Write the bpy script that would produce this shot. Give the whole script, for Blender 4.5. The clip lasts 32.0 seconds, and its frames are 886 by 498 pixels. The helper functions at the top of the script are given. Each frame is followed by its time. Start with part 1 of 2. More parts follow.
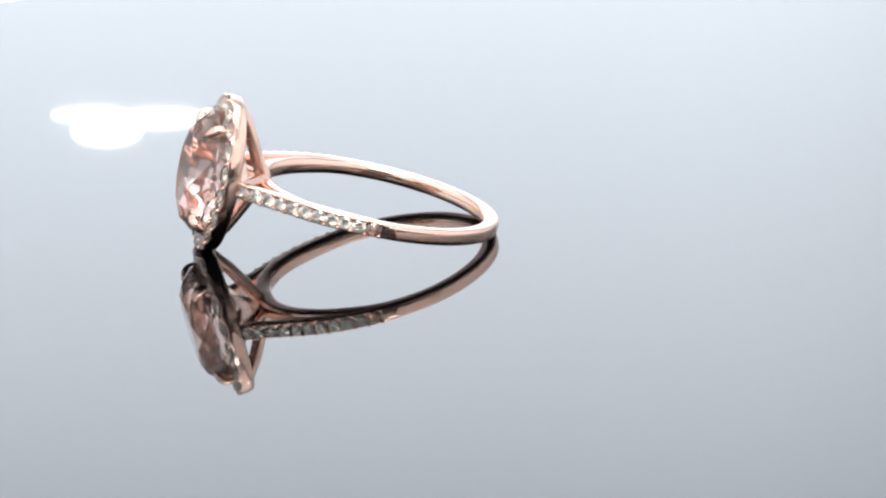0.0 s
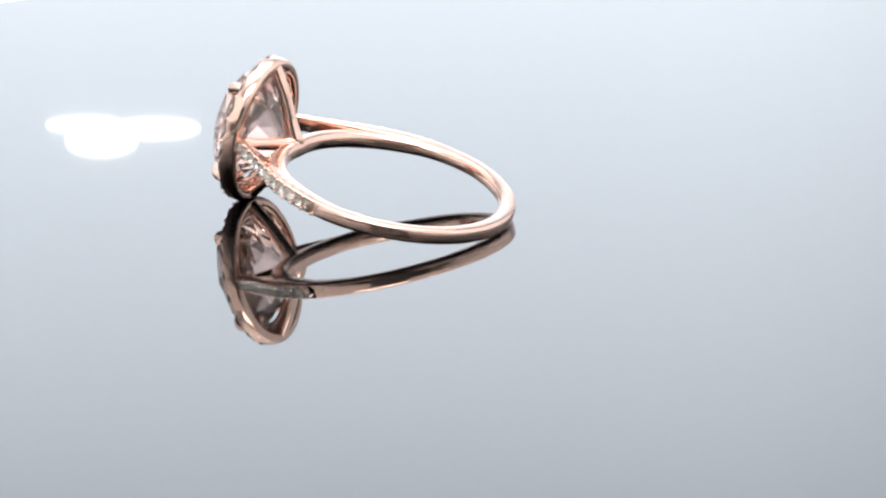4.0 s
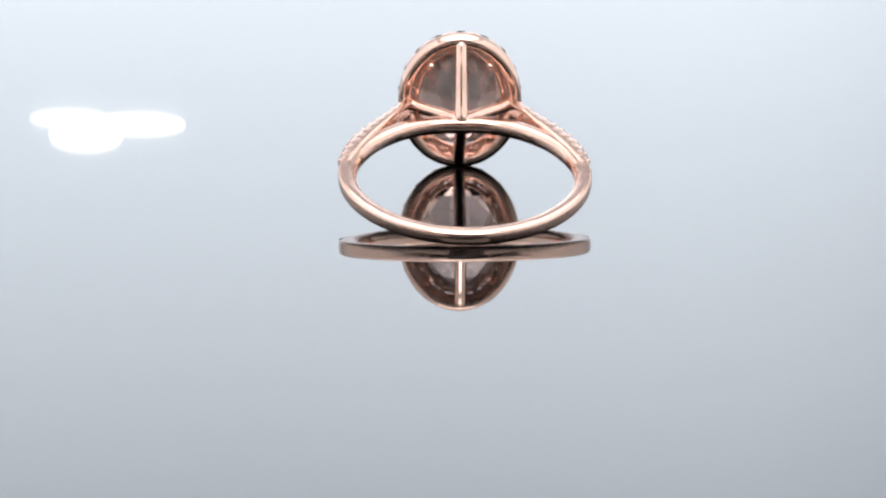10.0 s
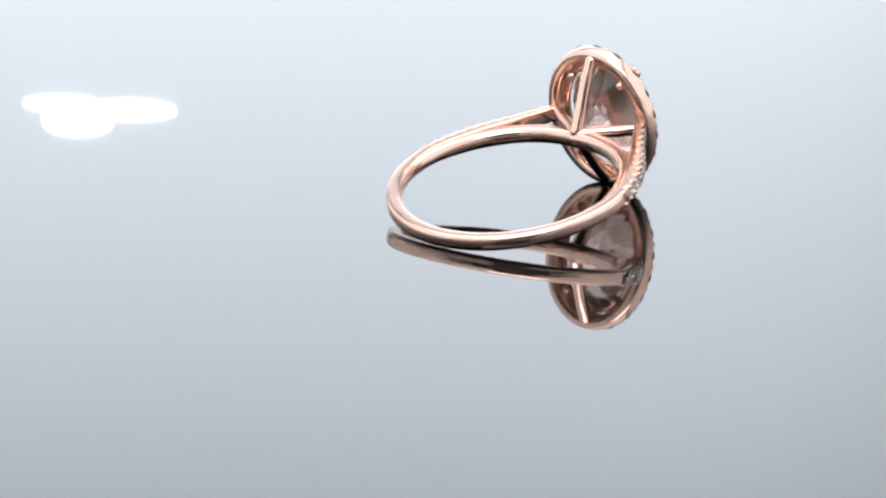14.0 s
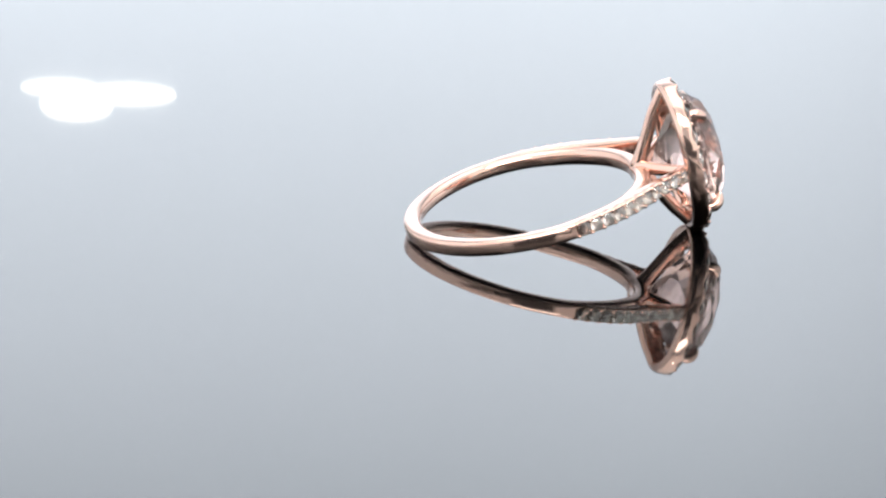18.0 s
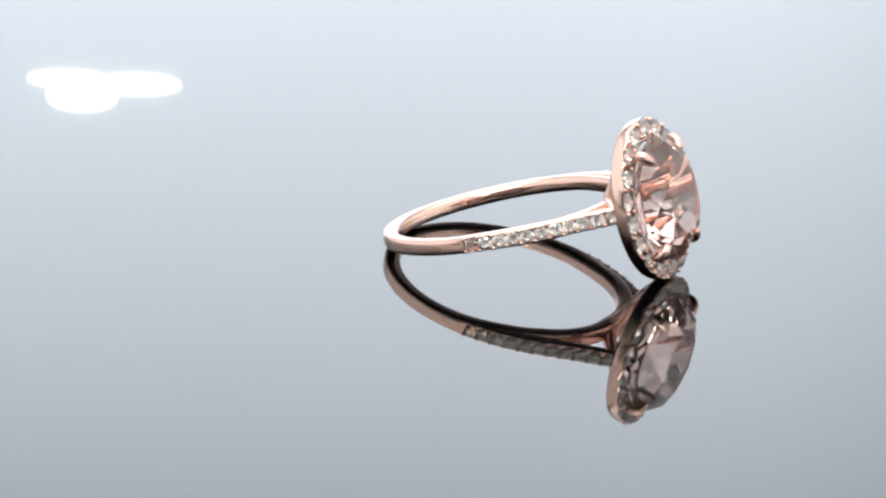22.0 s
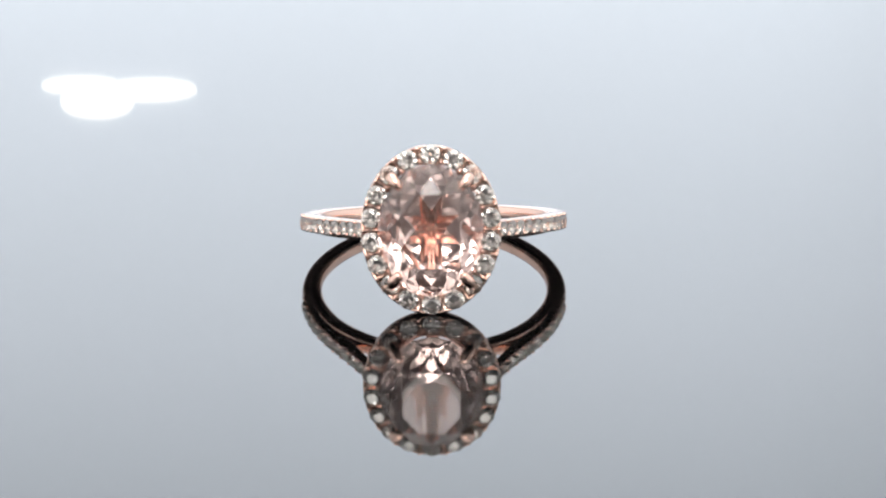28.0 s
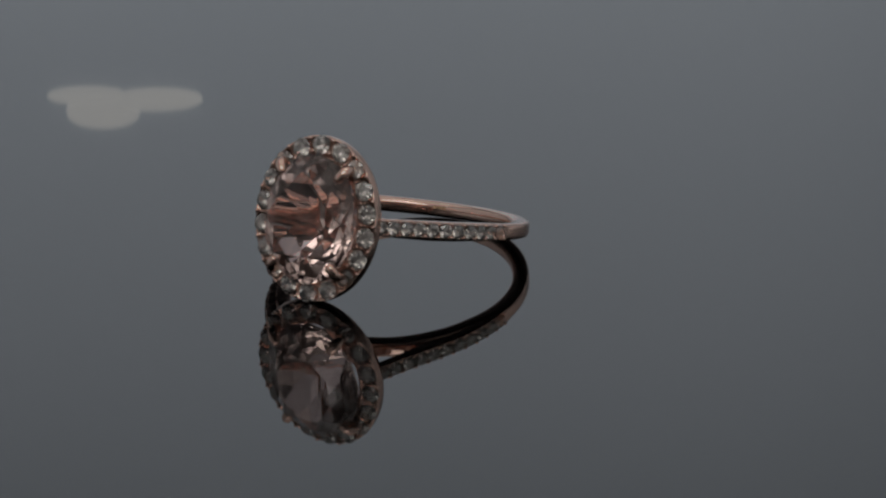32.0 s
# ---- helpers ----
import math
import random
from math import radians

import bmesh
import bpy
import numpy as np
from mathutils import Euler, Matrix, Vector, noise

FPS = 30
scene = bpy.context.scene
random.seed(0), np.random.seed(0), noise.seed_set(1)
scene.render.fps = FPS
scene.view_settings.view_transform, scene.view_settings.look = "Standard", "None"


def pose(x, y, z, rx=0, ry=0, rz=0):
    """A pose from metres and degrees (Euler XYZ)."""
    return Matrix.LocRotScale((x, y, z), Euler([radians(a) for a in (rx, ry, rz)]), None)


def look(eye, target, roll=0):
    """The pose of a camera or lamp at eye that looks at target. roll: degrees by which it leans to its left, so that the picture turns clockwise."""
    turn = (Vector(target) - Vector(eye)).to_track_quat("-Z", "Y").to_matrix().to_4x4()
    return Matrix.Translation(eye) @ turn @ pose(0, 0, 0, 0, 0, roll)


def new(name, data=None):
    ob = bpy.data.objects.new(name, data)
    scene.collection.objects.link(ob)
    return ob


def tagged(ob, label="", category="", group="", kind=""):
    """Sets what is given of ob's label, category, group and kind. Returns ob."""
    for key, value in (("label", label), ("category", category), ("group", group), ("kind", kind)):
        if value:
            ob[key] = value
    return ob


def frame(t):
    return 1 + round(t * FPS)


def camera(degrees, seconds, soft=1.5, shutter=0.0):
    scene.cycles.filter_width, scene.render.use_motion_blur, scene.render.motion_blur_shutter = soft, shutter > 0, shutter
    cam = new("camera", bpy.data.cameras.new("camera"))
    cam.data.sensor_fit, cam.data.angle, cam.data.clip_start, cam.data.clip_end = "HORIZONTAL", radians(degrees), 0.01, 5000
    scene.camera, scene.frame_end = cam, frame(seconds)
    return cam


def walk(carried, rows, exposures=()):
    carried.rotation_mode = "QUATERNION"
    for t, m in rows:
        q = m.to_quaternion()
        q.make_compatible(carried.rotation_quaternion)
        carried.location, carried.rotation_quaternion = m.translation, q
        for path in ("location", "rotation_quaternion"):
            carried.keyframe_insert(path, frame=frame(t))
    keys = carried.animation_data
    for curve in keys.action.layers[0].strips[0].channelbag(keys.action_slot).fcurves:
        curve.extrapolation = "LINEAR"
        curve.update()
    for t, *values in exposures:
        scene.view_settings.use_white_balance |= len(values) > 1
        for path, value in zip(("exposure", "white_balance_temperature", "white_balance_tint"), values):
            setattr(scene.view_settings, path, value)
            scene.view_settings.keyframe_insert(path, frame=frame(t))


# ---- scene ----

cam = camera(14.546, 32.0, soft=2.2)
EYE = Matrix.Translation((0, -0.25604, 0.07982)) @ pose(0, 0, 0, 0, 0, 0.144) @ pose(0, 0, 0, 90 - 17.58) @ pose(0, 0, 0, 0, 0, -0.018)
walk(cam, [(0, EYE), (32, EYE)],
     [(0, 0.0), (13, 0.0), (20, -0.06), (30.8, -0.06), (31.0, -0.2), (31.4, -1.02), (32.0, -2.6)])

# ---- world and light ----
world = bpy.data.worlds.new("studio_world")
world.use_nodes = True
world.node_tree.nodes["Background"].inputs["Color"].default_value = (0.6, 0.7, 0.8, 1)
world.node_tree.nodes["Background"].inputs["Strength"].default_value = 0.02
scene.world = world
PANEL_GLOW = 1.93
GLOSS_POWER = 3.25
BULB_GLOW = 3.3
OVERHEAD_GLOW = 2.0
SPOT_GLOW = 330.0
SIDE_GLOW = 1.05
KEY_GLOW = 9.5


# ---- materials ----
def material(name):
    m = bpy.data.materials.new(name)
    m.use_nodes = True
    t = m.node_tree
    return m, t, t.nodes["Principled BSDF"]


def put(node, **values):
    for key, v in values.items():
        node.inputs[key.replace("_", " ")].default_value = v


def noise_node(t, scale, detail=4.0, rough=0.55):
    co = t.nodes.new("ShaderNodeTexCoord")
    n = t.nodes.new("ShaderNodeTexNoise")
    put(n, Scale=scale, Detail=detail, Roughness=rough)
    t.links.new(co.outputs["Object"], n.inputs["Vector"])
    return n


def ramp(t, src, a, b, lo=0.3, hi=0.7):
    r = t.nodes.new("ShaderNodeValToRGB")
    r.color_ramp.elements[0].position, r.color_ramp.elements[0].color = lo, (*a, 1)
    r.color_ramp.elements[1].position, r.color_ramp.elements[1].color = hi, (*b, 1)
    t.links.new(src, r.inputs["Fac"])
    return r.outputs["Color"]


def span(t, src, a, b):
    r = t.nodes.new("ShaderNodeMapRange")
    put(r, To_Min=a, To_Max=b)
    t.links.new(src, r.inputs["Value"])
    return r.outputs["Result"]


def bump(t, b, src, strength, distance):
    n = t.nodes.new("ShaderNodeBump")
    put(n, Strength=strength, Distance=distance)
    t.links.new(src, n.inputs["Height"])
    t.links.new(n.outputs["Normal"], b.inputs["Normal"])


def make_gold():
    m, t, b = material("rose_gold")
    put(b, Metallic=1.0, Roughness=0.16)
    big, fine = noise_node(t, 260), noise_node(t, 2600)
    t.links.new(ramp(t, big.outputs["Fac"], (0.82, 0.565, 0.47), (0.855, 0.605, 0.51)), b.inputs["Base Color"])
    t.links.new(span(t, fine.outputs["Fac"], 0.09, 0.17), b.inputs["Roughness"])
    bump(t, b, big.outputs["Fac"], 0.55, 0.00010)
    return m


def make_gem(name, color, ior, rough, clear):
    m, t, b = material(name)
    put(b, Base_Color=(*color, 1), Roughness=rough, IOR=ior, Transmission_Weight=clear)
    return m


def make_platter():
    """Black acrylic with a mirror gloss that grows towards grazing view."""
    m, t, b = material("black_acrylic")
    put(b, Base_Color=(0.002, 0.002, 0.0022, 1), Roughness=0.6, Specular_IOR_Level=0.0)
    n = noise_node(t, 60, 6.0, 0.6)
    gloss, mix, facing, power = (t.nodes.new(k) for k in ("ShaderNodeBsdfGlossy", "ShaderNodeMixShader", "ShaderNodeLayerWeight", "ShaderNodeMath"))
    power.operation = "POWER"
    power.inputs[1].default_value = GLOSS_POWER
    put(gloss, Color=(0.985, 0.995, 1.0, 1))
    t.links.new(span(t, n.outputs["Fac"], 0.018, 0.026), gloss.inputs["Roughness"])
    t.links.new(facing.outputs["Facing"], power.inputs[0])
    t.links.new(power.outputs["Value"], mix.inputs["Fac"])
    t.links.new(b.outputs["BSDF"], mix.inputs[1])
    t.links.new(gloss.outputs["BSDF"], mix.inputs[2])
    t.links.new(mix.outputs["Shader"], t.nodes["Material Output"].inputs["Surface"])
    return m


def make_matte(name, a, c, scale, rough=0.8, grain=0.0004):
    m, t, b = material(name)
    put(b, Roughness=rough)
    n = noise_node(t, scale)
    t.links.new(ramp(t, n.outputs["Fac"], a, c), b.inputs["Base Color"])
    bump(t, b, noise_node(t, scale * 12).outputs["Fac"], 0.3, grain)
    return m


def make_glow(name, color, strength):
    m, t, b = material(name)
    put(b, Base_Color=(*[0.2 * c for c in color], 1), Roughness=0.6, Emission_Color=(*color, 1), Emission_Strength=strength)
    return m


GOLD = make_gold()
MORGANITE = make_gem("pink_gemstone", (0.99, 0.755, 0.69), 1.58, 0.05, 0.965)
DIAMOND = make_gem("white_gemstone", (0.985, 0.915, 0.85), 2.35, 0.05, 0.975)
STAMP = make_matte("stamped_gold", (0.62, 0.42, 0.20), (0.75, 0.55, 0.30), 900, 0.4, 0.00002)
ACRYLIC = make_platter()
WHITE = make_matte("white_laminate", (0.78, 0.78, 0.78), (0.83, 0.83, 0.83), 9, 0.45)
FABRIC = make_matte("white_fabric", (0.76, 0.77, 0.79), (0.82, 0.83, 0.84), 14)
DARK = make_matte("dark_grey_paint", (0.05, 0.05, 0.055), (0.07, 0.07, 0.075), 6)
BLACK_PLASTIC = make_matte("black_plastic", (0.02, 0.02, 0.02), (0.03, 0.03, 0.03), 40, 0.5)
PANEL = make_glow("lit_diffuser", (0.85, 0.915, 1.0), PANEL_GLOW)


def fade_upwards(m, strength, low, high, rest):
    """Glow lowered towards top and ends to keep reflections in the gold unclipped."""
    t = m.node_tree
    co, sep, r = t.nodes.new("ShaderNodeTexCoord"), t.nodes.new("ShaderNodeSeparateXYZ"), t.nodes.new("ShaderNodeMapRange")
    r.interpolation_type = "SMOOTHSTEP"
    put(r, From_Min=low, From_Max=high, To_Min=strength, To_Max=strength * rest)
    t.links.new(co.outputs["Object"], sep.inputs["Vector"])
    t.links.new(sep.outputs["Z"], r.inputs["Value"])
    off, edge, both = t.nodes.new("ShaderNodeMath"), t.nodes.new("ShaderNodeMapRange"), t.nodes.new("ShaderNodeMath")
    off.operation, both.operation, edge.interpolation_type = "ADD", "MULTIPLY", "SMOOTHSTEP"
    off.inputs[1].default_value = 0.05
    away = t.nodes.new("ShaderNodeMath")
    away.operation = "ABSOLUTE"
    put(edge, From_Min=0.12, From_Max=0.44, To_Min=1.0, To_Max=0.42)
    t.links.new(sep.outputs["X"], off.inputs[0])
    t.links.new(off.outputs["Value"], away.inputs[0])
    t.links.new(away.outputs["Value"], edge.inputs["Value"])
    t.links.new(r.outputs["Result"], both.inputs[0])
    t.links.new(edge.outputs["Result"], both.inputs[1])
    t.links.new(both.outputs["Value"], t.nodes["Principled BSDF"].inputs["Emission Strength"])


fade_upwards(PANEL, PANEL_GLOW, 0.34, 0.72, 0.42)
OVERHEAD = make_glow("lit_overhead_diffuser", (1.0, 0.975, 0.955), OVERHEAD_GLOW)
SPOT = make_glow("lit_spot_bulb", (1.0, 0.97, 0.92), SPOT_GLOW)
KEY = make_glow("lit_key_diffuser", (1.0, 0.965, 0.93), KEY_GLOW)
SIDE = make_glow("lit_side_diffuser", (1.0, 0.97, 0.95), SIDE_GLOW)
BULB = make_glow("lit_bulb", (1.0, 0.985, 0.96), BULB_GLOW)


# ---- building helpers ----
def mesh_of(name, bm, mat, smooth=True):
    bmesh.ops.recalc_face_normals(bm, faces=bm.faces)
    me = bpy.data.meshes.new(name)
    for f in bm.faces:
        f.smooth = smooth
    bm.to_mesh(me)
    bm.free()
    me.materials.append(mat)
    return me


def part(name, bm, mat, parent=None, label="", smooth=True):
    ob = new(name, mesh_of(name, bm, mat, smooth) if isinstance(bm, bmesh.types.BMesh) else bm)
    ob.parent = parent
    return tagged(ob, label)


def box(x0, y0, z0, x1, y1, z1, bevel=0.0):
    bm = bmesh.new()
    bmesh.ops.create_cube(bm, size=1)
    for v in bm.verts:
        v.co = Vector((x0 + (x1 - x0) * (v.co.x + 0.5), y0 + (y1 - y0) * (v.co.y + 0.5), z0 + (z1 - z0) * (v.co.z + 0.5)))
    if bevel:
        bmesh.ops.bevel(bm, geom=bm.edges[:], offset=bevel, segments=3, affect="EDGES", profile=0.5)
    return bm


def lathe(rings, n=96, sx=1.0, sy=1.0):
    """Closed solid of revolution about z from (radius, z) rings."""
    bm = bmesh.new()
    rows = []
    for r, z in rings:
        rows.append([bm.verts.new((sx * r * math.cos(2 * math.pi * k / n), sy * r * math.sin(2 * math.pi * k / n), z)) for k in range(n)])
    for a, b in zip(rows, rows[1:]):
        for k in range(n):
            bm.faces.new((a[k], a[(k + 1) % n], b[(k + 1) % n], b[k]))
    bm.faces.new(rows[0][::-1])
    bm.faces.new(rows[-1])
    return bm


def sweep(bm, path, frames, outlines, closed=False):
    """Skin of outlines (lists of (u, v)) set along path in frames of two axes."""
    rows = []
    for p, (eu, ev), o in zip(path, frames, outlines):
        rows.append([bm.verts.new(p + eu * u + ev * v) for u, v in o])
    n = len(rows[0])
    pairs = list(zip(rows, rows[1:])) + ([(rows[-1], rows[0])] if closed else [])
    for a, b in pairs:
        for k in range(n):
            bm.faces.new((a[k], a[(k + 1) % n], b[(k + 1) % n], b[k]))
    if not closed:
        bm.faces.new(rows[0][::-1])
        bm.faces.new(rows[-1])
    return bm


def superellipse(a, b, power=3.0, n=24):
    out = []
    for k in range(n):
        w = 2 * math.pi * k / n
        c, s = math.cos(w), math.sin(w)
        out.append((a * math.copysign(abs(c) ** (2 / power), c), b * math.copysign(abs(s) ** (2 / power), s)))
    return out


def band_outline(a, b, outer=4.2, inner=2.0, n=28):
    """Flat-faced outside (u > 0), domed inside."""
    out = []
    for k in range(n):
        w = 2 * math.pi * (k + 0.5) / n
        c, s = math.cos(w), math.sin(w)
        p = outer if c > 0 else inner
        out.append((a * math.copysign(abs(c) ** (2 / p), c), b * math.copysign(abs(s) ** (2 / p), s)))
    return out


def glide(points, n):
    """Smooth run of n points through the given ones."""
    P = [Vector(p) for p in points]
    P = [2 * P[0] - P[1]] + P + [2 * P[-1] - P[-2]]
    out = []
    for k in range(n):
        s = k / (n - 1) * (len(P) - 3)
        i = min(int(s), len(P) - 4)
        f = s - i
        a, b, c, d = P[i:i + 4]
        out.append(0.5 * (2 * b + (c - a) * f + (2 * a - 5 * b + 4 * c - d) * f * f + (3 * b - a - 3 * c + d) * f ** 3))
    return out


def tube(bm, points, radii, n=24, sides=12, flat=1.0):
    """Rounded rod through points, with radii gliding along it and round ends."""
    path = glide(points, n)
    rad = [v.x for v in glide([(r, 0, 0) for r in radii], n)]
    frames = []
    for k in range(n):
        d = (path[min(k + 1, n - 1)] - path[max(k - 1, 0)]).normalized()
        u = d.cross(Vector((0.05, 0.02, 1))).normalized() if abs(d.z) < 0.95 else d.cross(Vector((0, 1, 0))).normalized()
        frames.append((u, d.cross(u)))
    d0, d1 = (path[0] - path[1]).normalized(), (path[-1] - path[-2]).normalized()
    path = [path[0] + d0 * rad[0] * 0.85, path[0] + d0 * rad[0] * 0.5] + path + [path[-1] + d1 * rad[-1] * 0.5, path[-1] + d1 * rad[-1] * 0.85]
    rad = [rad[0] * 0.45, rad[0] * 0.85] + rad + [rad[-1] * 0.85, rad[-1] * 0.45]
    frames = [frames[0]] * 2 + frames + [frames[-1]] * 2
    return sweep(bm, path, frames, [[(r * math.cos(2 * math.pi * k / sides), flat * r * math.sin(2 * math.pi * k / sides)) for k in range(sides)] for r in rad])


def bead_mesh(r):
    bm = bmesh.new()
    bmesh.ops.create_icosphere(bm, subdivisions=2, radius=r)
    return mesh_of("grain", scaled(bm), GOLD)


MM = 0.001


def scaled(bm):
    bmesh.ops.scale(bm, vec=(MM, MM, MM), verts=bm.verts)
    return bm


# ---- the room round the table ----
def structure(name, bm, mat, label, category):
    return tagged(part(name, bm, mat, None, "", False), label, category, "", "structure")


TABLE_Z = -0.024
structure("wall_left", box(-0.62, -0.90, TABLE_Z - 0.05, -0.60, 1.0, 0.90), FABRIC, "white fabric side wall of the photo tent", "wall")
structure("wall_right", box(0.60, -0.90, TABLE_Z - 0.05, 0.62, 1.0, 0.90), FABRIC, "white fabric side wall of the photo tent", "wall")
structure("wall_back", box(-0.62, 1.002, TABLE_Z - 0.05, 0.62, 1.022, 0.90), FABRIC, "white fabric back wall of the photo tent", "wall")
# unseen white flap, added as a reflector that fills from the front
structure("front_fill_wall", box(-0.62, -0.922, 0.42, 0.62, -0.902, 0.90), FABRIC, "unseen white fabric flap added in front to bounce fill light", "wall")
structure("wall_opening", box(-0.62, -0.930, TABLE_Z - 0.05, 0.62, -0.910, 0.418), DARK, "dark grey studio wall behind the camera", "wall")
structure("ceiling", box(-0.62, -0.922, 0.902, 0.62, 1.022, 0.922), FABRIC, "white fabric ceiling of the photo tent", "ceiling")


def build_table():
    t = new("table")
    t.location = (0, 0, TABLE_Z)
    part("tabletop", box(-0.59, -0.88, -0.03, 0.59, 0.99, 0, 0.004), WHITE, t)
    return tagged(t, "plain white laminate table under the turntable", "table")


def build_softbox():
    s = new("softbox")
    s.location = (0, 0.9165, TABLE_Z)
    part("housing", box(-0.5, 0.006, 0, 0.5, 0.035, 0.85, 0.004), BLACK_PLASTIC, s)
    part("diffuser", box(-0.48, 0, 0.02, 0.48, 0.0055, 0.83, 0.001), PANEL, s, "glowing cool white diffuser")
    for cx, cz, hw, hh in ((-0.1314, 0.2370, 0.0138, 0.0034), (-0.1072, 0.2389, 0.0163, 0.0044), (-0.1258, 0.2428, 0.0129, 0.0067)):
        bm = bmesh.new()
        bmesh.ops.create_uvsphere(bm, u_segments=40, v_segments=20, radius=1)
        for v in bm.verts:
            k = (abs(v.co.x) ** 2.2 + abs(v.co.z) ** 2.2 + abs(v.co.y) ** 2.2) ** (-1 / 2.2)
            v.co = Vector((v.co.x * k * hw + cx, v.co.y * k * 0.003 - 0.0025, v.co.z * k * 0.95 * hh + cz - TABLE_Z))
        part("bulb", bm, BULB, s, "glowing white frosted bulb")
    return tagged(s, "large lit white softbox panel standing on the table", "softbox")


def build_overhead():
    o = new("overhead_softbox")
    o.location = (0, 0.05, 0.90)
    part("housing", box(-0.5, -0.35, -0.03, 0.5, 0.75, 0.0, 0.004), BLACK_PLASTIC, o)
    part("diffuser", box(-0.48, -0.33, -0.037, 0.48, 0.73, -0.0305, 0.001), OVERHEAD, o, "glowing white diffuser")
    bm = bmesh.new()
    bmesh.ops.create_uvsphere(bm, u_segments=24, v_segments=12, radius=0.012)
    me = mesh_of("bulb", bm, SPOT)
    for x, y in ((0, -0.05), (-0.32, 0.2), (0.32, 0.2)):
        part("bulb", me, None, o, "bright bare bulb").location = (x, y, -0.055)
    return tagged(o, "large lit white softbox fixed under the tent ceiling", "softbox")


def build_key():
    """A strong unseen fill added over the camera, turned down to the turntable."""
    o = new("key_fill_box")
    o.matrix_world = look((0, -0.58, 0.74), (0, 0, 0))
    part("housing", box(-0.33, -0.14, 0.004, 0.33, 0.14, 0.03, 0.003), BLACK_PLASTIC, o)
    part("diffuser", box(-0.325, -0.135, 0, 0.325, 0.135, 0.0035, 0.001), KEY, o, "glowing warm white diffuser")
    part("bracket", box(-0.008, -0.02, 0.031, 0.008, 0.008, 0.203, 0.001), BLACK_PLASTIC, o)
    return tagged(o, "unseen warm fill softbox added above and before the turntable", "softbox")


def build_side(x, y, turn):
    """An unseen fill softbox added beside the camera, turned to the turntable."""
    o = new("side_fill_box")
    o.matrix_world = Matrix.Translation((x, y, TABLE_Z)) @ pose(0, 0, 0, 0, 0, turn)
    part("housing", box(-0.31, -0.03, 0.13, 0.31, 0.0, 0.66, 0.004), BLACK_PLASTIC, o)
    part("diffuser", box(-0.305, 0.0005, 0.135, 0.305, 0.006, 0.655, 0.001), SIDE, o, "glowing white diffuser")
    part("pole", lathe([(0.008, 0.012), (0.008, 0.30)], 24), BLACK_PLASTIC, o).location = (0, -0.04, 0)
    part("foot", lathe([(0.058, 0.0), (0.060, 0.002), (0.060, 0.010), (0.056, 0.0125)], 48), BLACK_PLASTIC, o).location = (0, -0.04, 0)
    return tagged(o, "unseen white fill softbox added on a short black stand", "softbox", "side softboxes")


# ---- the turntable ----
def build_turntable():
    t = new("turntable")
    R = 0.0905
    part("platter", lathe([(R - 0.001, -0.006), (R, -0.005), (R, -0.0006), (R - 0.0006, 0.0)], 256), ACRYLIC, t, "glossy black acrylic disc", False)
    part("base", lathe([(0.045, -0.0235), (0.046, -0.0225), (0.046, -0.0065), (0.045, -0.0062)], 96), BLACK_PLASTIC, t)
    return tagged(t, "round turntable with a mirror-glossy black acrylic platter", "turntable")


# ---- the ring: x towards its head, y across, z along the finger; millimetres until scaled ----
def ease(v, a, b):
    """0 at a, 1 at b, with soft ends."""
    f = min(max((v - a) / (b - a), 0), 1)
    return f * f * (3 - 2 * f)


def shank():
    bm = bmesh.new()
    n = 180
    path, frames, outs = [], [], []
    for k in range(n):
        w = 2 * math.pi * k / n
        a = abs(math.degrees(math.atan2(math.sin(w), math.cos(w))))
        s, q = ease(a, 90, 45), min(max((62 - a) / 62, 0), 1)
        outer = 10.0 + 0.13 * ease(a, 120, 180) - 0.52 * ease(a, 90, 66) - 0.42 * q * q
        inner = 8.72 + 0.08 * ease(a, 120, 180) - 0.52 * ease(a, 115, 60) - 0.38 * q * q
        d = Vector((math.cos(w), math.sin(w), 0))
        drop = float(np.interp(a, (0, 45, 80, 110, 180), (-0.36, -0.34, -0.15, -0.11, -0.11)))
        path.append(d * (outer + inner) / 2 + Vector((0, 0, drop)))
        frames.append((d, Vector((0, 0, 1))))
        outs.append(band_outline((outer - inner) / 2, 0.61 + 0.06 * s, 4.0, 2.6))
    return scaled(sweep(bm, path, frames, outs, True))


def hallmark():
    """A row of small worn strokes stamped inside the bottom of the shank."""
    bm = bmesh.new()
    for k, (wide, tall) in enumerate(((0.05, 0.26), (0.12, 0.20), (0.05, 0.26), (0.14, 0.24), (0.05, 0.18), (0.11, 0.25))):
        w = math.radians(184.2 + 1.15 * k)
        d, e = Vector((math.cos(w), math.sin(w), 0)), Vector((-math.sin(w), math.cos(w), 0))
        made = bmesh.ops.create_cube(bm, size=1)["verts"]
        for v in made:
            v.co = d * (8.785 + 0.06 * v.co.x) + e * (wide * v.co.y) + Vector((0, 0, 0.06 + tall * v.co.z))
    return scaled(bm)


SHOULDER = [(-2.4, 9.66, 0), (-0.6, 9.95, 0), (1.75, 9.84, 0), (4.4, 9.08, 0), (6.63, 7.88, 0), (9.35, 5.93, 0), (11.45, 4.57, 0)]


def shoulder_run(side, n):
    run = glide([(x, y * side, z) for x, y, z in SHOULDER], n)
    norm = []
    for k in range(n):
        d = (run[min(k + 1, n - 1)] - run[max(k - 1, 0)]).normalized()
        norm.append(Vector((d.y, -d.x, 0)) * (1 if (d.y * run[k].x - d.x * run[k].y) > 0 else -1))
    return run, norm


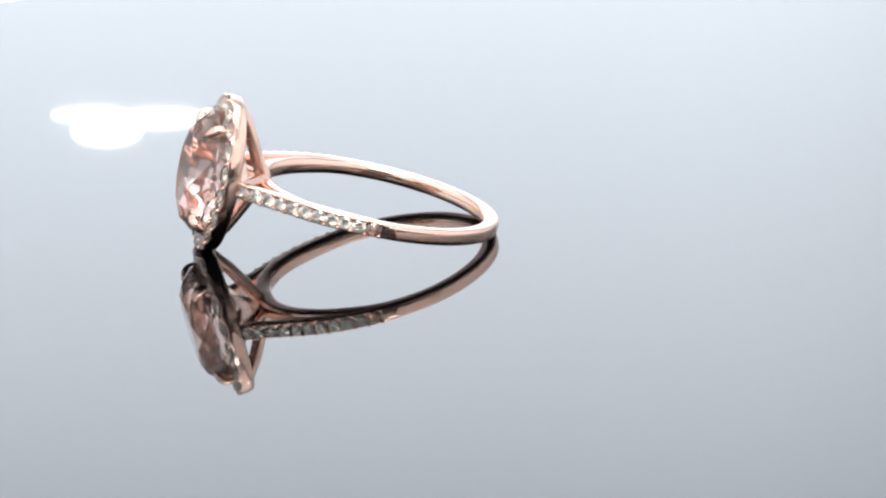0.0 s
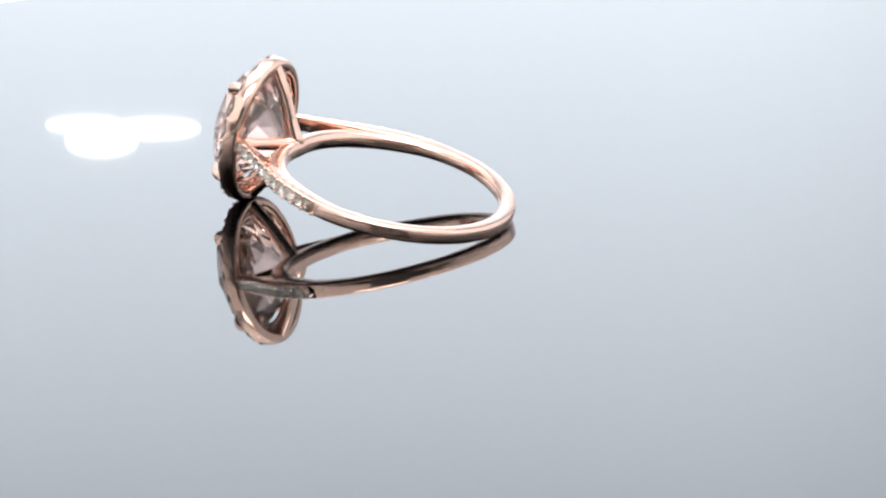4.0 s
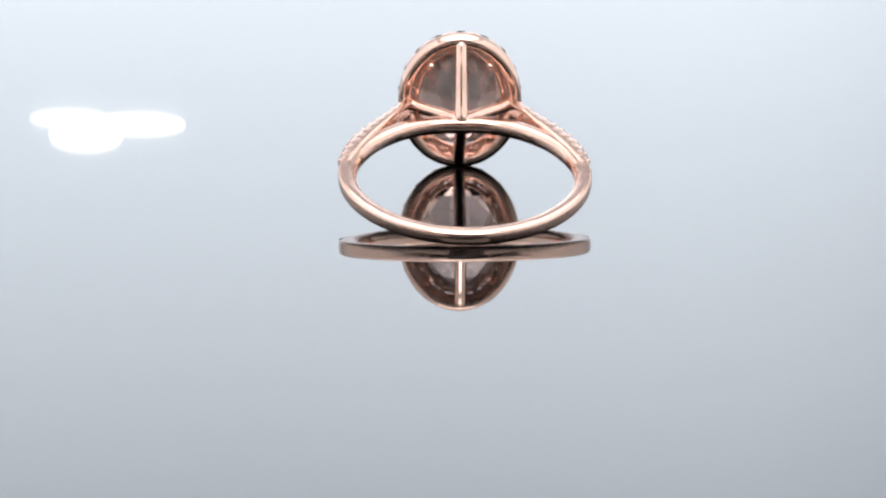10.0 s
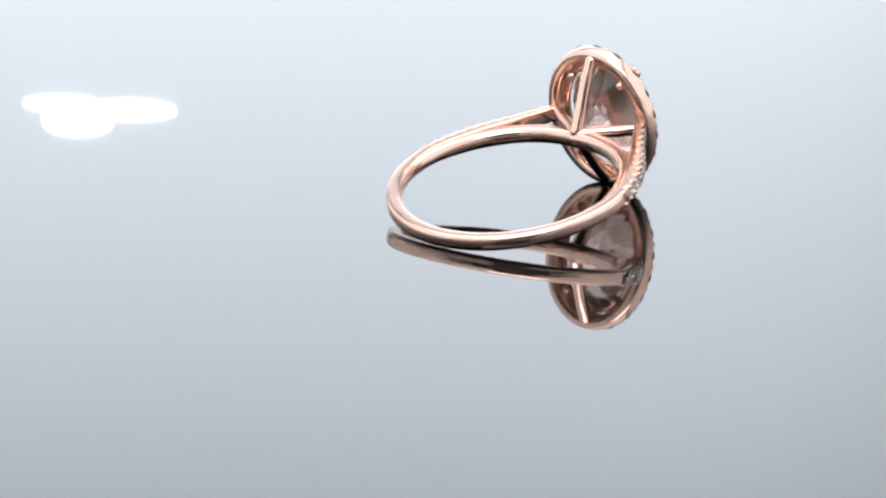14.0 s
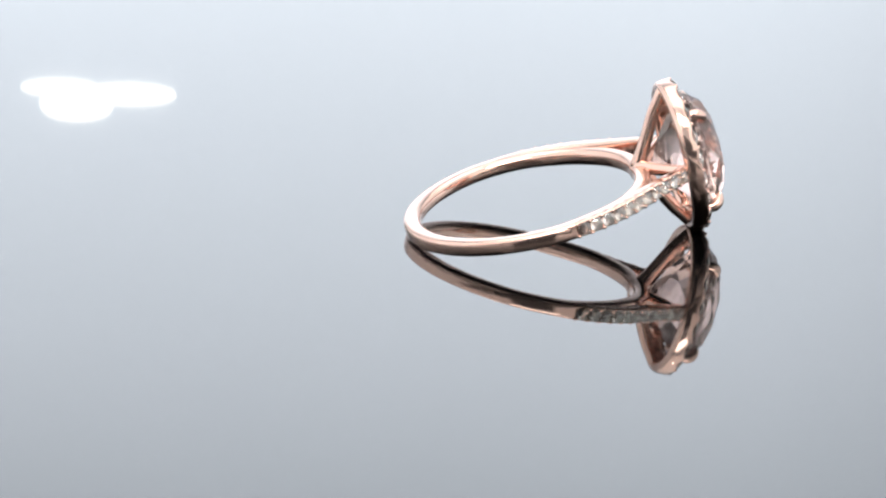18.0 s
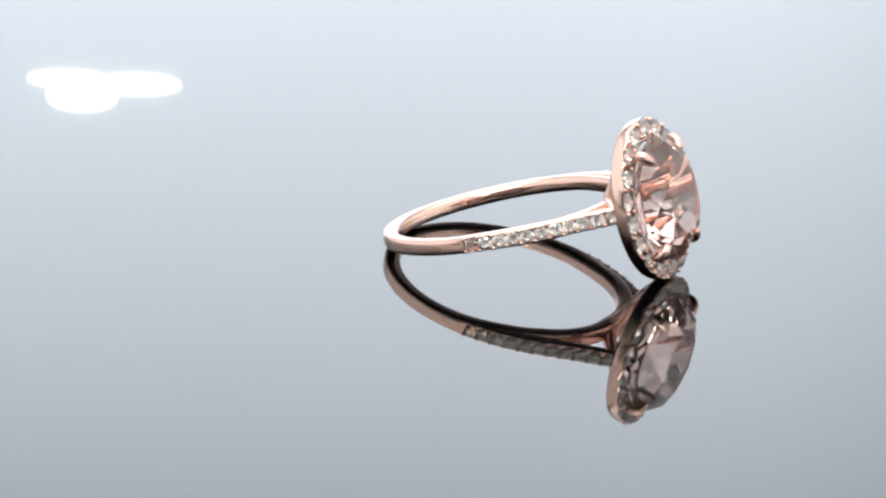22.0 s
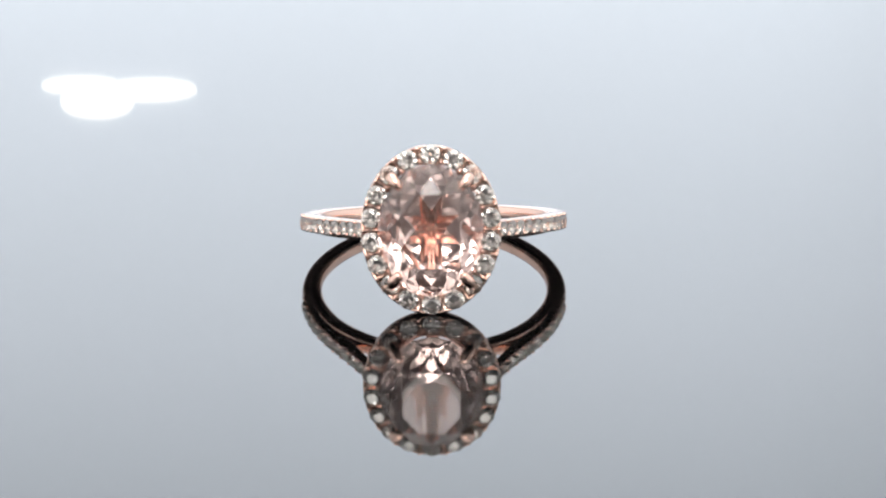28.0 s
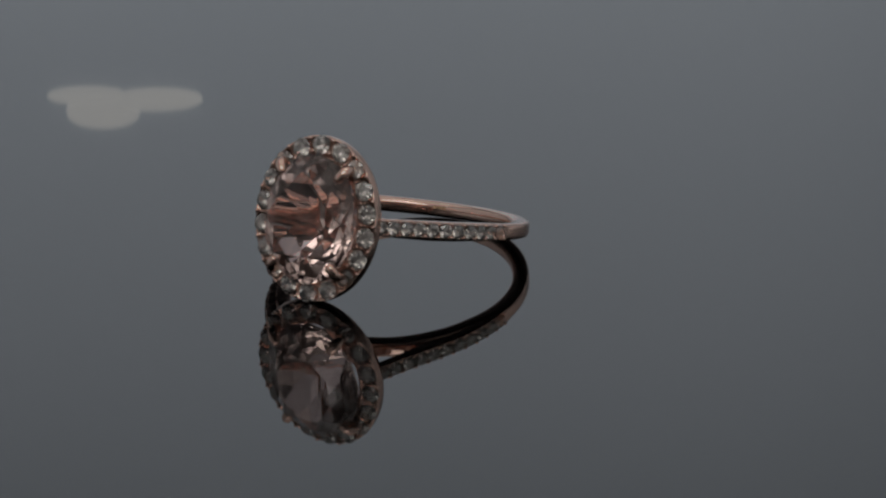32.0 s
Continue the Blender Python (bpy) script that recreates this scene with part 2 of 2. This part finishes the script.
def lengths(run):
    acc = [0.0]
    for p, q in zip(run, run[1:]):
        acc.append(acc[-1] + (q - p).length)
    return acc


FIRST_PAVE, LAST_PAVE, PAVE = 4.35, 0.42, 11


def shoulder(side):
    """A tapering arm that leaves the shank, with a channel and a scalloped edge cut for its stones."""
    bm = bmesh.new()
    n = 260
    run, norm = shoulder_run(side, n)
    acc = lengths(run)
    gap = (acc[-1] - LAST_PAVE - FIRST_PAVE) / (PAVE - 1)
    path, frames, outs = [], [], []
    for k in range(n):
        f = k / (n - 1)
        th = (0.50 + 0.22 * math.sin(math.pi * min(max((f - 0.3) / 0.55, 0), 1))) * (1 - 0.2 * f)
        sink = 0.06 + 0.10 * ease(f, 0.24, 0.0)
        path.append(run[k] - norm[k] * (th + sink) + Vector((0, 0, -0.10)))
        frames.append((norm[k], Vector((0, 0, 1))))
        o = superellipse(th, 0.585 + 0.055 * ease(f, 0.2, 0.42), 5.0, 32)
        open_cut = ease(acc[k], FIRST_PAVE - 0.62, FIRST_PAVE - 0.5)
        c = math.cos(2 * math.pi * (acc[k] - FIRST_PAVE) / gap)
        deep = 0.46 * open_cut * (1 - 0.75 * ((1 - c) / 2) ** 3)
        notch = 0.05 * open_cut * (0.5 + 0.5 * c) ** 1.5
        outs.append([(u - deep * (1 - (abs(v) / 0.5) ** 2), v) if u > 0 and abs(v) < 0.5 else (u, v * (1 - notch) if u > 0.2 * th else v) for u, v in o])
    return scaled(sweep(bm, path, frames, outs))


def brilliant_mesh(name, d, mat):
    """Round brilliant of diameter d mm with its table up z and its girdle at z = 0."""
    bm = bmesh.new()
    r = d / 2
    def ring(rr, z, n, off):
        return [bm.verts.new((rr * math.cos(2 * math.pi * (k + off) / n), rr * math.sin(2 * math.pi * (k + off) / n), z)) for k in range(n)]
    table = ring(0.56 * r, 0.32 * r, 8, 0)
    mid = ring(0.80 * r, 0.20 * r, 8, 0.5)
    up = ring(r, 0.02 * r, 16, 0)
    low = ring(r, -0.04 * r, 16, 0)
    pav = ring(0.45 * r, -0.52 * r, 8, 0.5)
    tip = bm.verts.new((0, 0, -0.86 * r))
    bm.faces.new(table)
    for k in range(8):
        j = (k + 1) % 8
        bm.faces.new((table[k], mid[k], table[j]))
        bm.faces.new((table[k], mid[k - 1], up[2 * k], mid[k]))
        bm.faces.new((mid[k], up[2 * k], up[2 * k + 1]))
        bm.faces.new((mid[k], up[2 * k + 1], up[(2 * k + 2) % 16]))
        bm.faces.new((pav[k], low[2 * k + 1], low[2 * k]))
        bm.faces.new((pav[k], low[(2 * k + 2) % 16], low[2 * k + 1]))
        bm.faces.new((pav[k - 1], pav[k], low[2 * k]))
        bm.faces.new((tip, pav[k], pav[k - 1]))
    for k in range(16):
        j = (k + 1) % 16
        bm.faces.new((up[k], low[k], low[j], up[j]))
    return mesh_of(name, scaled(bm), mat, False)


def setting(p, out, along):
    """Pose whose z is out, at p in mm."""
    z = Vector(out).normalized()
    x = (Vector(along) - z * z.dot(Vector(along))).normalized()
    m = Matrix((x, z.cross(x), z)).transposed().to_4x4()
    m.translation = Vector(p) * MM
    return m


HALO_A, HALO_B = 5.42, 4.37


def halo_point(w):
    return Vector((0, HALO_B * math.sin(w), HALO_A * math.cos(w)))


def halo_out(w):
    return Vector((0, math.sin(w) / HALO_B, math.cos(w) / HALO_A)).normalized()


def halo_angles(n, start=0.0):
    """n angles evenly spaced by length round the halo."""
    fine = [2 * math.pi * k / 2000 for k in range(2001)]
    run = [0.0]
    for a, b in zip(fine, fine[1:]):
        run.append(run[-1] + (halo_point(b) - halo_point(a)).length)
    return [float(np.interp((k + start) / n * run[-1], run, fine)) for k in range(n)]


def halo_body():
    """A smooth tapering wall with a rounded back rim; its front lip dips at each stone."""
    bm = bmesh.new()
    n = 288
    path, frames, outs = [], [], []
    for k, w in enumerate(halo_angles(n)):
        c = math.cos(18 * 2 * math.pi * k / n)
        path.append(halo_point(w) + Vector((12.0, 0, 0)))
        frames.append((halo_out(w), Vector((1, 0, 0))))
        lip, g = 0.50 - 0.08 * c, 0.05 * c
        fill = 0.5 * ((1 - c) / 2) ** 3
        outs.append([(0.58, lip), (0.64, lip - 0.05), (0.67, lip - 0.2), (0.66, -0.1), (0.61, -0.38), (0.52, -0.56), (0.36, -0.66), (0.14, -0.69), (-0.08, -0.66), (-0.26, -0.57),
                     (-0.40, -0.40), (-0.54 + g, -0.15), (-0.60 + 2 * g, 0.2), (-0.62 + g, 0.42 - 0.06 * c), (-0.50, 0.44 - 0.06 * c), (-0.40, 0.20 + 0.4 * fill), (-0.12, -0.08 + fill), (0.12, -0.08 + fill), (0.46, lip - 0.16 + 0.2 * fill)])
    return scaled(sweep(bm, path, frames, outs, True))


def centre_stone():
    """Oval mixed cut: brilliant crown with the table forward along x, pavilion of staggered steps."""
    bm = bmesh.new()
    a, b, x0, n = 4.78, 3.80, 13.25, 16

    def ring(f, x, n, off):
        return [bm.verts.new((x, b * f * math.sin(2 * math.pi * (k + off) / n), a * f * math.cos(2 * math.pi * (k + off) / n))) for k in range(n)]
    table = ring(0.60, 14.78, 8, 0.5)
    c1 = ring(0.81, 14.36, 8, 1.0)
    up = ring(1.0, x0 + 0.08, n, 0.0)
    low = ring(1.0, x0 - 0.10, n, 0.0)
    bm.faces.new(table)
    for k in range(8):
        j = (k + 1) % 8
        e = (2 * k + 1) % n
        bm.faces.new((table[k], c1[k], table[j]))
        bm.faces.new((table[k], c1[k - 1], up[e], c1[k]))
        bm.faces.new((c1[k], up[e], up[(e + 1) % n]))
        bm.faces.new((c1[k], up[(e + 1) % n], up[(e + 2) % n]))
    for k in range(n):
        bm.faces.new((up[k], low[k], low[(k + 1) % n], up[(k + 1) % n]))
    (f1, d1), (f2, d2), (f3, d3) = PAVILION
    s1, s2, s3 = ring(f1, x0 - d1, n, 0.5), ring(f2, x0 - d2, 8, 0.5), ring(f3, x0 - d3, 8, 1.0)
    tip = bm.verts.new((x0 - PAVILION_TIP, 0, 0))
    for v in c1 + s1 + s2 + s3:
        v.co += Vector([random.uniform(-0.04, 0.04) for _ in range(3)])
    for k in range(n):
        j = (k + 1) % n
        bm.faces.new((low[k], s1[k], low[j]))
        bm.faces.new((low[j], s1[k], s1[j]))
    for k in range(8):
        j = (k + 1) % 8
        bm.faces.new((s1[2 * k], s2[k], s1[2 * k + 1]))
        bm.faces.new((s1[2 * k - 1], s2[k - 1], s2[k], s1[2 * k]))
        bm.faces.new((s2[k], s3[k], s2[j]))
        bm.faces.new((s2[j], s3[k], s3[j]))
        bm.faces.new((tip, s3[k], s3[j]))
    return scaled(bm)


PAVILION = ((0.83, 0.95), (0.55, 2.08), (0.28, 2.95))
PAVILION_TIP = 3.62


def build_ring():
    r = new("finger_ring")
    band = part("shank", shank(), GOLD, r, "polished rose gold shank")
    part("hallmark", hallmark(), STAMP, band, "tiny worn yellowish stamped strokes", False)
    small_grain, large_grain = bead_mesh(0.15), bead_mesh(0.17)
    pave = brilliant_mesh("pave_diamond", 1.05, DIAMOND)
    for side in (-1, 1):
        arm = part("shoulder", shoulder(side), GOLD, r, "rose gold shoulder set with small diamonds")
        run, norm = shoulder_run(side, 400)
        acc = lengths(run)
        first, last = FIRST_PAVE, acc[-1] - LAST_PAVE
        for k in range(PAVE):
            i = int(np.searchsorted(acc, first + (last - first) * k / (PAVE - 1)))
            ob = part("pave_diamond", pave, None, arm)
            ob.matrix_local = setting(run[i] - norm[i] * 0.03 + Vector((0, 0, -0.10)), norm[i], run[min(i + 1, 399)] - run[i - 1]) @ pose(0, 0, 0, 0, 0, 17 * k)
        for k in range(PAVE + 1):
            i = int(np.searchsorted(acc, max(first + (last - first) * (k - 0.5) / (PAVE - 1), 0)))
            i = min(i, 399)
            for z in (-0.57, 0.37):
                part("grain", small_grain, None, arm).location = (run[i] + norm[i] * -0.08 + Vector((0, 0, z))) * MM
    halo = part("halo", halo_body(), GOLD, r, "oval rose gold halo set with diamonds")
    stone = brilliant_mesh("halo_diamond", 1.44, DIAMOND)
    for k, w in enumerate(halo_angles(18)):
        ob = part("halo_diamond", stone, None, halo)
        ob.matrix_local = setting(halo_point(w) + Vector((12.60, 0, 0)), Vector((1, 0, 0)) + 0.12 * halo_out(w), halo_out(w)) @ pose(0, 0, 0, 0, 0, 23 * k)
    for w in halo_angles(18, 0.5):
        for o in (-0.47, 0.50):
            part("grain", large_grain, None, halo).location = (halo_point(w) + halo_out(w) * o + Vector((12.58, 0, 0))) * MM
    for y, z in ((1, 1), (-1, 1), (1, -1), (-1, -1)):
        bm = bmesh.new()
        tube(bm, [(11.7, 2.36 * y, 3.30 * z), (12.6, 2.68 * y, 3.72 * z), (13.1, 2.76 * y, 3.82 * z), (13.45, 2.70 * y, 3.72 * z), (13.68, 2.54 * y, 3.50 * z), (13.80, 2.36 * y, 3.25 * z)],
             (0.34, 0.36, 0.40, 0.43, 0.42, 0.37), 28, 16)
        part("prong", scaled(bm), GOLD, r, "rose gold claw gripping the centre stone")
    for y, z in ((0, 1), (0, -1), (1, 0), (-1, 0)):
        bm = bmesh.new()
        tube(bm, [(8.6, 0.2 * y, 0.2 * z), (9.4, 1.25 * y, 1.62 * z), (10.5, 2.90 * y, 3.72 * z), (11.20, 3.80 * y, 4.72 * z), (11.55, 4.30 * y, 5.24 * z)], (0.62, 0.52, 0.50, 0.52, 0.53), 28, 16)
        part("strut", scaled(bm), GOLD, r, "rose gold basket strut")
    bm = bmesh.new()
    n = 96
    ws = [2 * math.pi * k / n for k in range(n)]
    sweep(bm, [Vector((12.25, 3.50 * math.sin(w), 4.5 * math.cos(w))) for w in ws], [(halo_out(w), Vector((1, 0, 0))) for w in ws],
          [superellipse(0.2, 0.18, 2.2, 10)] * n, True)
    part("seat", scaled(bm), GOLD, r, "rose gold seat rim under the centre stone")
    part("centre_stone", centre_stone(), MORGANITE, r, "faceted pale pink oval centre stone", False)
    return tagged(r, "rose gold halo ring with pink oval stone lying on glossy platter", "ring")


table = build_table()
softbox = build_softbox()
overhead_softbox = build_overhead()
key_fill_box = build_key()
side_fill_boxes = [build_side(-0.42, -0.50, -50), build_side(0.45, -0.48, 50)]
turntable = build_turntable()
finger_ring = build_ring()


# ---- what moves: the turntable turns clockwise with a slight wobble, then stops ----
def platter_pose(t):
    turn = 3.37334 - 0.17692 * min(t, 30.7667)
    lean_x, lean_y = 0.01093 * math.cos(turn - 0.40259), 0.00407 * math.cos(turn + 48.22376)
    return Matrix.Rotation(lean_x, 4, "Y") @ Matrix.Rotation(-lean_y, 4, "X") @ Matrix.Rotation(turn, 4, "Z")


RING_ON_PLATTER = Matrix.Translation((0.00607, -0.00126, 0.00305)) @ Matrix.Rotation(-0.23744, 4, "Y") @ Matrix.Rotation(0.006, 4, "X")


def motions():
    times = [0.5 * k for k in range(61)] + [30.3, 30.5, 30.6, 30.7, 30.7667, 30.8, 30.9, 31.0, 32.0]
    walk(turntable, [(t, platter_pose(t)) for t in times])
    walk(finger_ring, [(t, platter_pose(t) @ RING_ON_PLATTER) for t in times])


motions()
